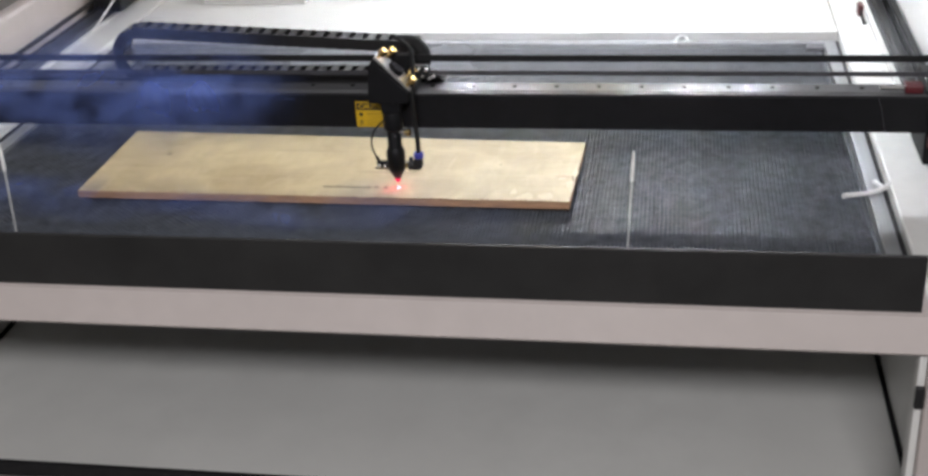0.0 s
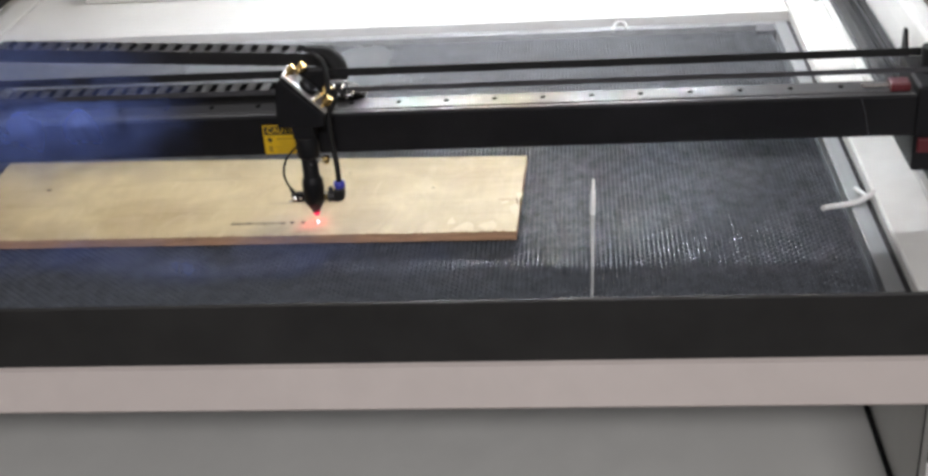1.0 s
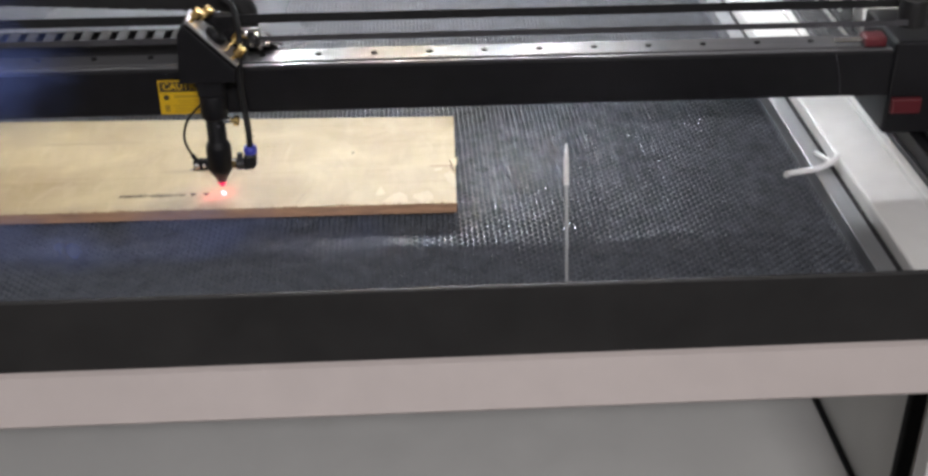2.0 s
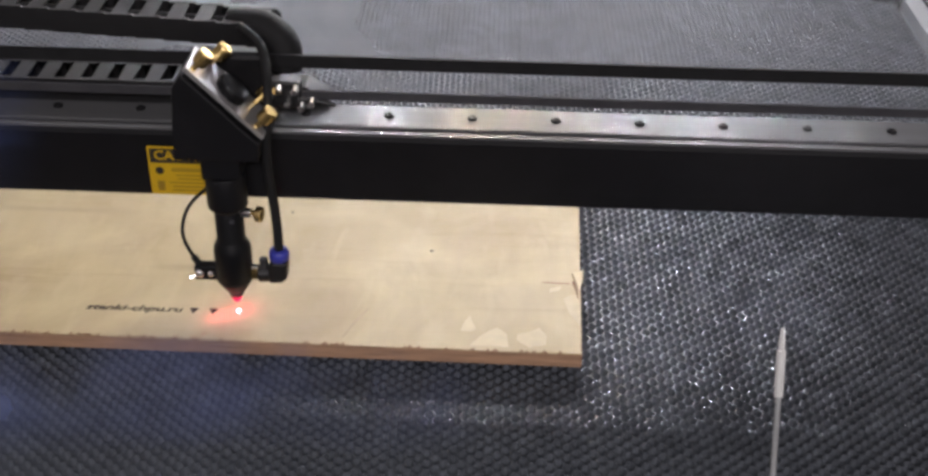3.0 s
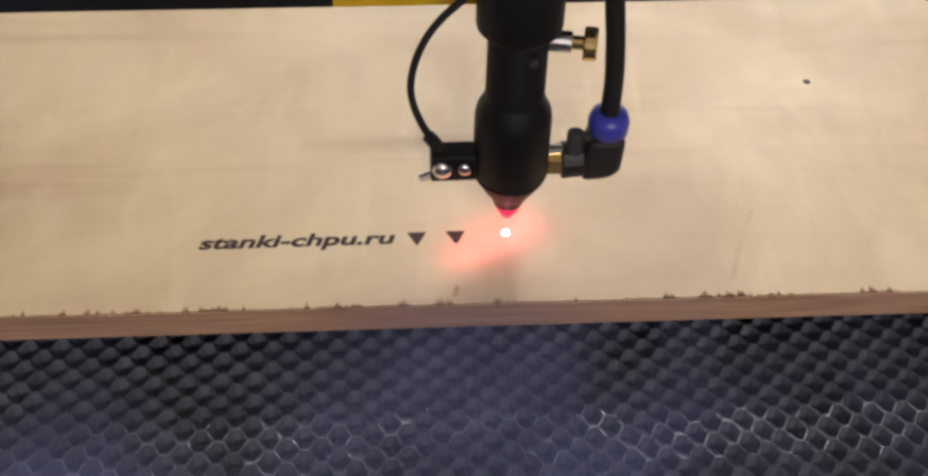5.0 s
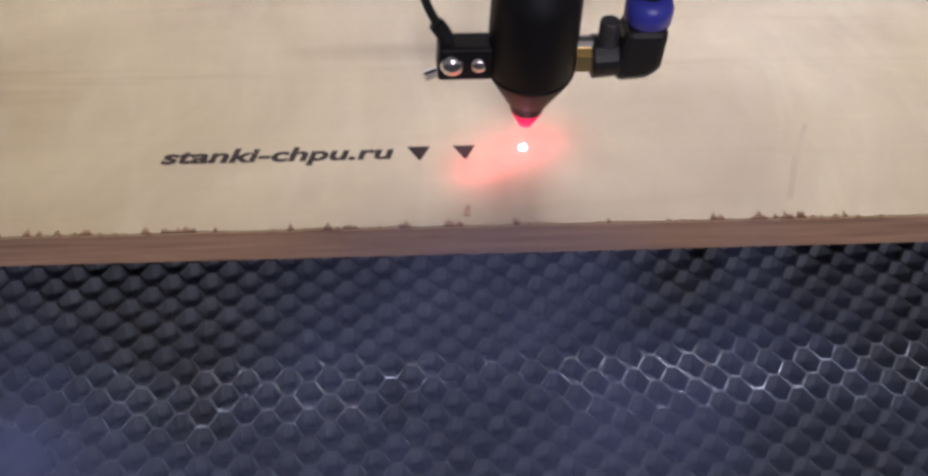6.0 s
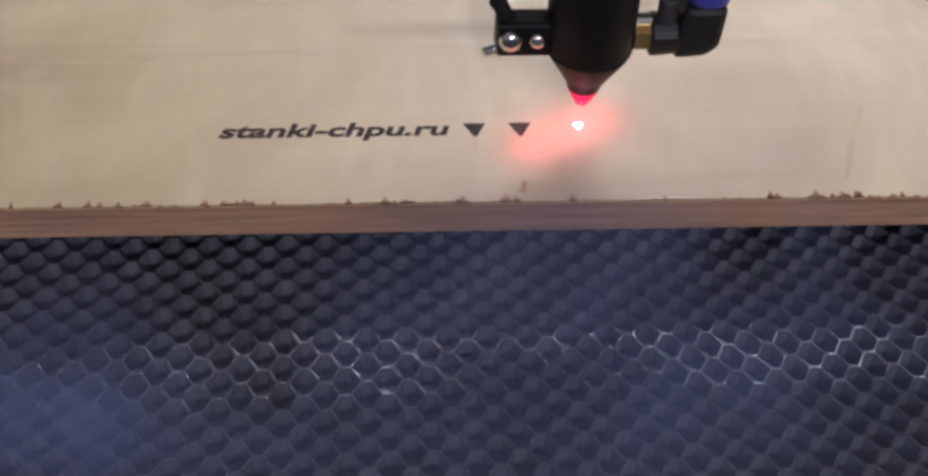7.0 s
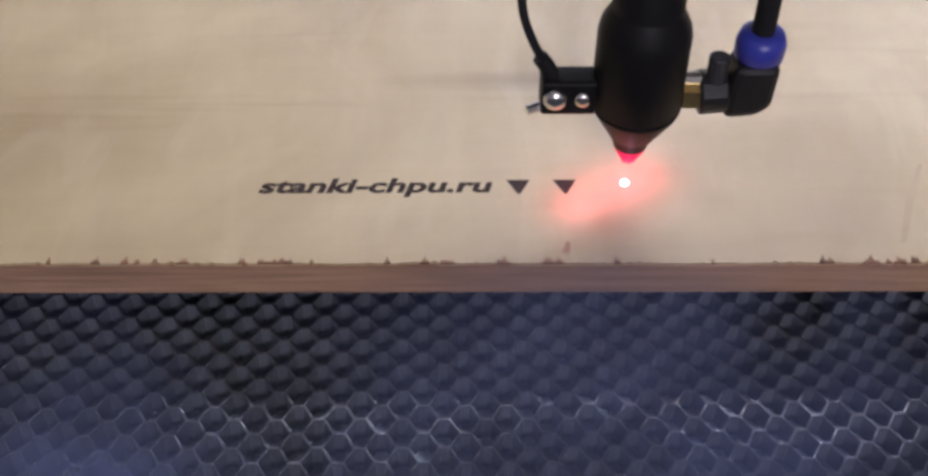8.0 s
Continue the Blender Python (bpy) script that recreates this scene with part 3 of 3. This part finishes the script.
def sign():
    o = thing("warning_sign", "yellow and black caution sticker on the black beam", "sign", at=(0.039, -0.0008, 0.105))
    x0, x1, z0, z1 = -0.029, 0.029, 0.0005, 0.0395
    part("panel", box(x0, x1, 0.0, 0.0007, z0, z1), YELLOW, o)
    part("header", box(x0 + 0.0015, x1 - 0.0015, -0.0002, -0.00001, z0 + 0.026, z1 - 0.0015), INK, o, "black header band")
    lettering("heading", "CAUTION", 0.046, 0.0078, YELLOW, o, pose(x0 + 0.005, -0.0004, z0 + 0.0285, 90), 0.00015, 0, 0.02, "yellow heading letters")
    bm = cyl((x0 + 0.0075, -0.0002, z0 + 0.0195), (x0 + 0.0075, -0.00001, z0 + 0.0195), 0.0032, segs=8)
    part("symbol", bm, INK, o)
    part("symbol", box(x0 + 0.005, x0 + 0.010, -0.0002, -0.00001, z0 + 0.003, z0 + 0.011), mat("brown_print", (0.35, 0.22, 0.02), 0.5), o)
    brown = mat("dim_print", (0.42, 0.27, 0.015), 0.5)
    for z, a, b, t in ((0.0205, 0.016, 0.054, 0.0030), (0.0160, 0.019, 0.051, 0.0012), (0.0130, 0.020, 0.049, 0.0012), (0.0098, 0.014, 0.055, 0.0012), (0.0066, 0.016, 0.054, 0.0012), (0.0036, 0.015, 0.055, 0.0012)):
        part("text_line", box(x0 + a, x0 + b, -0.0002, -0.00001, z0 + z - t / 2, z0 + z + t / 2), brown, o)


sign()


# ---- the laser head ----
def head():
    o = thing("laser_cutting_unit", "black laser head with brass screws and a glowing red nozzle", "laser head", at=(HX, HY, 0.03))
    X, Y, Z = 0, 0, -0.03

    def p(name, bm, material, label="", parent=None, smooth=False):
        ob = part(name, bm, material, parent or o, label)
        if smooth:
            for q in ob.data.polygons:
                q.use_smooth = True
        return ob

    nz = p("nozzle", lathe([(0.0042, 0.0366), (0.0050, 0.0368), (0.0057, 0.0400), (0.0064, 0.0405), (0.0128, 0.0512), (0.0134, 0.0528)], (X, Y, Z)), BLACK, "black cone nozzle")
    # the red light on the tip is put in as its own emission
    p("tip", lathe([(0.0014, 0.0305), (0.0020, 0.0307), (0.0049, 0.0364), (0.0044, 0.0369)], (X, Y, Z), 24), glow("lit_nozzle_tip", (1.0, 0.02, 0.10), 0.8), "nozzle tip lit red", nz)
    p("lens_tube", lathe([(0.0132, 0.0530), (0.0134, 0.0535), (0.0134, 0.0775), (0.0128, 0.0808), (0.0104, 0.0855), (0.0101, 0.0862), (0.0101, 0.1120), (0.0098, 0.1125)], (X, Y, Z)), BLACK, "black stepped lens tube")
    p("collar", lathe([(0.0120, 0.1128), (0.0140, 0.1150), (0.0142, 0.1165), (0.0142, 0.140), (0.0138, 0.1408)], (X, Y, Z)), BLACK)
    p("slot_screw", cyl((0.0040, -0.0098, 0.1065 + Z), (0.0042, -0.0108, 0.1065 + Z), 0.0016, segs=12), DIM)
    p("mount", box(-0.0135, 0.0135, -0.013, 0.014, 0.141 + Z, 0.162 + Z, 0.002), BLACK)
    # mirror block with a slanted top plate
    p("mirror_block", prism([(-0.030, 0.158 + Z), (0.027, 0.158 + Z), (0.029, 0.172 + Z), (-0.019, 0.222 + Z), (-0.026, 0.212 + Z), (-0.029, 0.175 + Z)], "y", -0.016, 0.022, bevel=0.0015), BLACK, "black mirror block with a slanted plate")
    plate = p("mirror_plate", prism([(0.030, 0.1745 + Z), (0.032, 0.1765 + Z), (-0.0155, 0.2265 + Z), (-0.0180, 0.2240 + Z)], "y", -0.014, 0.020, bevel=0.0006), SILVER, "bright silver mirror plate")
    p("mirror_cap", cyl((0.0075, 0.003, 0.2005 + Z), (0.0125, 0.003, 0.2057 + Z), 0.0115, bevel=0.001), BLACK)
    d = Vector((0.69, 0, 0.72))
    for x, y, z in ((-0.0125, -0.009, 0.2225), (-0.006, 0.016, 0.2155), (0.026, -0.009, 0.182), (0.0215, 0.015, 0.187)):
        a = Vector((x, y, z + Z))
        s = p("adjusting_screw", cyl(a, a + d * 0.012, 0.0021, segs=12), BRASS, "brass adjusting screw")
        p("knob", cyl(a + d * 0.007, a + d * 0.017, 0.0054, 0.0054, 16, bevel=0.0007), BRASS, "knurled brass knob", s)
    p("side_screw", cyl((0.0095, -0.003, 0.1105 + Z), (0.0170, -0.0045, 0.1105 + Z), 0.0036, segs=16, bevel=0.0004), CHROME, "bright steel screw boss")
    th = p("thumb_screw", cyl((0.0170, -0.0045, 0.1105 + Z), (0.0205, -0.0052, 0.1105 + Z), 0.0023, segs=12), BRASS, "brass thumb screw")
    p("disc", cyl((0.0205, -0.0052, 0.1105 + Z), (0.0250, -0.0061, 0.1105 + Z), 0.0056, 0.0056, 20, bevel=0.0008), BRASS, "knurled brass disc", th)
    # carriage on the rail
    p("carriage", box(-0.026, 0.030, 0.0225, 0.075, 0.1585 + Z, 0.178 + Z, 0.002), BLACK)
    p("back_plate", box(-0.014, 0.030, 0.024, 0.032, 0.1785 + Z, 0.219 + Z, 0.004), BLACK)
    cl = p("belt_clamp", box(0.031, 0.052, 0.022, 0.034, 0.180 + Z, 0.200 + Z, 0.0015), PLASTIC)
    for x, z in ((0.038, 0.196), (0.049, 0.196), (0.044, 0.187), (0.053, 0.184), (0.060, 0.187)):
        p("clamp_screw", cyl((x, 0.0215, z + Z), (x, 0.014, z + Z), 0.0028, 0.0024, 12), CHROME, parent=cl)
    p("clamp_pin", cyl((0.052, 0.024, 0.187 + Z), (0.076, 0.022, 0.184 + Z), 0.0022, 0.0014, 10), PLASTIC)
    # pointer clamp with its screw and wire
    c = p("pointer_clamp", box(-0.0285, -0.0120, -0.0045, 0.0045, 0.0515 + Z, 0.0630 + Z, 0.001), BLACK)
    p("clamp_screw", lathe([(0.0036, 0), (0.0036, 0.001), (0.0026, 0.0024), (0.0008, 0.0027)], (0, 0, 0), 18), CHROME, "round bright screw head", c).matrix_basis = pose(-0.0245, -0.0046, 0.0577 + Z, 90)
    p("clamp_screw", lathe([(0.0026, 0), (0.0026, 0.001), (0.0018, 0.0018), (0.0006, 0.002)], (0, 0, 0), 18), CHROME, "small bright screw head", c).matrix_basis = pose(-0.0165, -0.0046, 0.0577 + Z, 90)
    p("set_screw", cyl((-0.0285, -0.002, 0.0530 + Z), (-0.0325, -0.0035, 0.0525 + Z), 0.0016, segs=10), CHROME, parent=c)
    p("strain_relief", tube([(-0.0255, 0.0, 0.0620 + Z), (-0.0268, 0.0, 0.0655 + Z), (-0.0292, 0.0, 0.0690 + Z)], 0.0024, 10), RUBBER, parent=c)
    p("wire", tube([(-0.0270, 0.0, 0.0660 + Z), (-0.0312, 0.0005, 0.0735 + Z), (-0.0345, 0.001, 0.083 + Z), (-0.0350, 0.002, 0.092 + Z), (-0.0318, 0.003, 0.104 + Z), (-0.0248, 0.004, 0.115 + Z), (-0.0130, 0.005, 0.126 + Z)], 0.0013), RUBBER, "thin black wire")
    # air fitting and hose
    bc = p("brass_collar", cyl((0.0128, 0, 0.0570 + Z), (0.0180, 0, 0.0570 + Z), 0.0056, segs=6), BRASS, "brass fitting")
    p("nut_face", cyl((0.0125, -0.0005, 0.0618 + Z), (0.0178, -0.0005, 0.0618 + Z), 0.0022, segs=8), CHROME, parent=bc)
    el = p("elbow", cyl((0.0178, 0, 0.0565 + Z), (0.0262, 0, 0.0570 + Z), 0.0068, 0.0064, 20, bevel=0.0008), PLASTIC, "black plastic elbow")
    p("elbow_corner", prism([(0.0250, 0.0505 + Z), (0.0350, 0.0515 + Z), (0.0390, 0.0550 + Z), (0.0397, 0.0690 + Z), (0.0270, 0.0690 + Z), (0.0258, 0.0640 + Z)], "y", -0.0060, 0.0060, bevel=0.0022), PLASTIC, parent=el)
    p("elbow_ear", cyl((0.0222, -0.0015, 0.0618 + Z), (0.0222, -0.0015, 0.0705 + Z), 0.0031, segs=14, bevel=0.0006), DIM, "grey release lug", el)
    p("release_ring", lathe([(0.0060, 0.0690), (0.0071, 0.0698), (0.0073, 0.0745), (0.0062, 0.0775), (0.0034, 0.0777)], (0.0335, 0, Z), 24), BLUE, "blue release ring", el)
    p("air_hose", tube([(0.0335, 0, 0.0765 + Z), (0.0335, 0.0005, 0.092 + Z), (0.0325, 0.002, 0.108 + Z), (0.0308, 0.003, 0.125 + Z), (0.0300, 0.0, 0.150 + Z), (0.0315, -0.002, 0.175 + Z), (0.0330, 0.006, 0.200 + Z), (0.0260, 0.030, 0.222 + Z), (0.010, 0.040, 0.232 + Z)], 0.0033, 14), RUBBER, "black air hose")
    return o


head()
spot = thing("laser_spot", "tiny bright laser spot burning on the board", "laser spot", at=(HX, HY, BZ))
part("spot", lathe([(0.0013, 0.0001), (0.0013, 0.0004), (0.0007, 0.0007)], (0, 0, 0), 16), glow("burning_spot", (1.0, 0.50, 0.72), 14), spot)


# ---- the cable chain ----
def chain():
    o = thing("cable_chain", "black plastic cable chain looped beside the gantry", "cable chain", at=(-0.1, 0.055, 0.16))
    cx, cy, cz = -0.1, 0.055, 0.16
    run = []
    pitch = 0.0195
    zt, zb, xe, xl = 0.2350, 0.1665, 0.115, -0.325
    r = (zt - zb) / 2
    x = HX + 0.018
    while x > xl:
        run.append((x, zt - 0.021 * (x - xl) / (HX - xl), 0.0))
        x -= pitch
    n = round(math.pi * r / pitch)
    for k in range(1, n):
        a = math.pi * k / n
        run.append((xl - r * math.sin(a), (zt + zb) / 2 + r * math.cos(a), a))
    x = xl
    while x < xe - pitch:
        run.append((x, zb, math.pi))
        x += pitch
    link = bar = None
    for x, z, a in run:
        if link is None:
            bm = bmesh.new()
            for y0, y1 in ((-0.0155, -0.0125), (0.0125, 0.0155)):
                prism([(-0.0115, -0.0055), (-0.0095, -0.0085), (0.0085, -0.0085), (0.0115, -0.0050), (0.0115, 0.0050), (0.0085, 0.0085), (-0.0095, 0.0085), (-0.0115, 0.0055)], "y", y0, y1, bm)
            box(-0.0065, 0.0045, -0.0125, 0.0125, -0.0083, -0.0065, bm=bm)
            box(-0.0065, 0.0045, -0.0125, 0.0125, 0.0065, 0.0083, bm=bm)
            link = part("link", bm, PLASTIC, o)
            l = link
        else:
            l = new("link", link.data)
            l.parent = o
        l.matrix_basis = Matrix.Translation((x - cx, 0, z - cz)) @ Euler((0, -a, 0)).to_matrix().to_4x4()
    part("cable", tube([(HX + 0.02 - cx, 0.004, zt - 0.021 - cz), (-0.1 - cx, 0.003, zt - 0.012 - cz), (xl - cx, 0.002, zt - cz), (xl - r - cx, 0, (zt + zb) / 2 - cz), (xl - cx, 0, zb - cz), (xe - cx, 0, zb - cz)], 0.0038), RUBBER, o)
    part("chain_end", prism([(xe - 0.012 - cx, -0.0080), (xe + 0.006 - cx, -0.0080), (xe + 0.022 - cx, -0.007), (xe + 0.020 - cx, -0.0045), (xe + 0.004 - cx, 0.006), (xe - 0.012 - cx, 0.006)], "y", -0.012, 0.010, bevel=0.001), BLACK, o, "pointed black end piece").location = (0, 0, zb - cz)
    hd = part("chain_bracket", tube([(HX - 0.004 - cx, 0.0, 0.2145 - cz), (HX + 0.020 - cx, -0.006, 0.2155 - cz), (HX + 0.034 - cx, -0.012, 0.205 - cz), (HX + 0.035 - cx, -0.016, 0.188 - cz)], 0.0125, 12), RUBBER, o, "black bent cable cover")
    tagged(part("chain_tray", box(-0.69, 0.13, 0.052, 0.078, 0.1535, 0.1598, 0.001), BLACK), "black tray behind the rail that carries the cable chain", "cable tray")


chain()


# ---- loose things ----
def rod(x0, x1):
    o = thing("thin_rod", "thin grey rod with a white tip at the front plate", "rod", "rods at the front plate", at=(x0, -0.317, 0.001))
    d = Vector((x1 - x0, 0.104, 0.1625))
    part("shaft", cyl((0, 0, 0), d * 0.83, 0.0015, 0.0018, 12), CLEAR_GREY, o)
    part("tip", cyl(d * 0.80, d * 0.935, 0.0026, 0.0026, 14, bevel=0.0006), SCRAP, o, "white plastic sleeve")
    part("point", cyl(d * 0.935, d * 1.0, 0.0020, 0.0012, 12), SCRAP, o)


rod(0.412, 0.4185)
rod(-0.376, -0.432)
o = thing("white_bracket", "bent white plastic rod lying across the bed's side strip", "bracket", at=(0.74, 0.01, 0.006))
part("arm", tube([(-0.035, -0.006, 0.0), (-0.030, -0.003, 0.0), (0.0, 0.0, 0.003), (0.020, 0.006, 0.008), (0.030, 0.012, 0.014)], 0.0036), SCRAP, o)
part("foot", tube([(0.012, 0.006, 0.006), (0.020, 0.012, 0.006), (0.012, 0.040, 0.003)], 0.0030), SCRAP, o)
o = thing("white_hook", "small curved white plastic scrap on the back of the bed", "scrap", at=(0.475, 0.69, 0.0065))
part("hook", tube([(-0.012, -0.014, 0.001), (-0.010, -0.002, 0.006), (0.0, 0.006, 0.009), (0.010, 0.002, 0.006), (0.010, -0.006, 0.002)], 0.0028), SCRAP, o)
o = thing("dark_cord", "thin dark cord hanging over the side of the beam", "cord", at=(0.75, -0.002, 0.10))
part("cord", tube([(-0.012, -0.001, 0.055), (-0.006, -0.0015, 0.035), (0.0, -0.001, 0.006)], 0.0005), DIM, o)


# ---- smoke drifting from the engraving, and a brightening sheet over the bed ----
def veil_material(density, colour, thin=0.36, thick=0.72, scale=9):
    m = bpy.data.materials.new("smoke_and_bed_brightener")
    m.use_nodes = True
    nt = m.node_tree
    nt.nodes.remove(nt.nodes["Principled BSDF"])
    out = nt.nodes["Material Output"]
    co = nt.nodes.new("ShaderNodeTexCoord")
    n = nt.nodes.new("ShaderNodeTexNoise")
    n.inputs["Scale"].default_value, n.inputs["Detail"].default_value, n.inputs["Distortion"].default_value = scale, 5, 0.6
    nt.links.new(co.outputs["Object"], n.inputs["Vector"])
    soft = nt.nodes.new("ShaderNodeMapRange")
    soft.inputs[1].default_value, soft.inputs[2].default_value = thin, thick
    nt.links.new(n.outputs[0], soft.inputs[0])
    # thins out towards the rim of the sheet
    g = nt.nodes.new("ShaderNodeTexGradient")
    g.gradient_type = "SPHERICAL"
    mp = nt.nodes.new("ShaderNodeMapping")
    mp.inputs["Location"].default_value, mp.inputs["Scale"].default_value = (-1, -1, 0), (2, 2, 1)
    nt.links.new(co.outputs["UV"], mp.inputs[0])
    nt.links.new(mp.outputs[0], g.inputs[0])
    a = nt.nodes.new("ShaderNodeMath")
    a.operation = "MULTIPLY"
    nt.links.new(soft.outputs[0], a.inputs[0])
    nt.links.new(g.outputs[1], a.inputs[1])
    b = nt.nodes.new("ShaderNodeMath")
    b.operation = "MULTIPLY"
    b.inputs[1].default_value = density
    nt.links.new(a.outputs[0], b.inputs[0])
    clear = nt.nodes.new("ShaderNodeBsdfTransparent")
    d, t = nt.nodes.new("ShaderNodeBsdfDiffuse"), nt.nodes.new("ShaderNodeBsdfTranslucent")
    for q in (d, t):
        q.inputs[0].default_value = (*colour, 1)
    both = nt.nodes.new("ShaderNodeMixShader")
    nt.links.new(d.outputs[0], both.inputs[1])
    nt.links.new(t.outputs[0], both.inputs[2])
    mixer = nt.nodes.new("ShaderNodeMixShader")
    nt.links.new(b.outputs[0], mixer.inputs[0])
    nt.links.new(clear.outputs[0], mixer.inputs[1])
    nt.links.new(both.outputs[0], mixer.inputs[2])
    nt.links.new(mixer.outputs[0], out.inputs[0])
    return m


def veil_sheet(parent, place, width, height, tilt, turn, seed, material, relief=1.0):
    """One billowing veil, curved and uneven: smoke, and the brightener over the bed."""
    nx, ny = 24, 14
    v, f, uv = [], [], []
    for j in range(ny + 1):
        for i in range(nx + 1):
            u, w = i / nx, j / ny
            x, y = (u - 0.5) * width, (w - 0.5) * height
            v.append((x, y, relief * height * (0.18 * noise.noise((u * 2.5 + seed, w * 2.5, seed)) + 0.10 * math.cos(u * 3 + seed))))
            uv.append((u, w))
    for j in range(ny):
        for i in range(nx):
            k = j * (nx + 1) + i
            f.append((k, k + 1, k + nx + 2, k + nx + 1))
    me = bpy.data.meshes.new("veil_sheet")
    me.from_pydata(v, [], f)
    layer = me.uv_layers.new(name="UVMap")
    for l in me.loops:
        layer.data[l.index].uv = uv[l.vertex_index]
    for q in me.polygons:
        q.use_smooth = True
    me.materials.append(material)
    ob = new("veil_sheet", me)
    ob.parent = parent
    ob.matrix_basis = pose(*place, tilt, 0, turn)
    return ob


o = tagged(thing("smoke", "thin bluish smoke drifting over the board and beam, with a pale sheet brightening the bed", "smoke", at=(-0.1, -0.05, 0.03)), kind="stuff")
HAZE, THIN = veil_material(0.85, (0.24, 0.34, 0.86)), veil_material(0.75, (0.34, 0.42, 0.80))
for k, (x, y, z, w, h, tilt, turn) in enumerate((
        (-0.20, 0.025, 0.140, 0.50, 0.25, 75, 2), (-0.34, 0.020, 0.130, 0.42, 0.18, 72, -2), (-0.12, 0.030, 0.135, 0.26, 0.17, 76, 3),
        (-0.28, -0.090, 0.014, 0.50, 0.13, 12, 2), (0.02, -0.085, 0.008, 0.44, 0.11, 12, -2), (0.215, -0.078, 0.006, 0.30, 0.12, 12, 2))):
    veil_sheet(o, (x, y, z), w, h, tilt, turn, k * 3.7, HAZE if k < 4 else THIN)
# low even pale veil, added to brighten the back of the bed
BACK_BRIGHTENER = veil_material(0.36, (0.90, 0.93, 0.98), 0.0, 0.55, 4)
veil_sheet(o, (0.15, 0.44, 0.045), 1.9, 0.80, 2, 0, 41.0, BACK_BRIGHTENER, 0.10)
# and a thinner grey-blue veil before the board
veil_sheet(o, (0.15, -0.145, -0.014), 1.3, 0.25, 0, 0, 53.0, veil_material(0.26, (0.46, 0.52, 0.60), 0.0, 0.55, 4), 0.05)
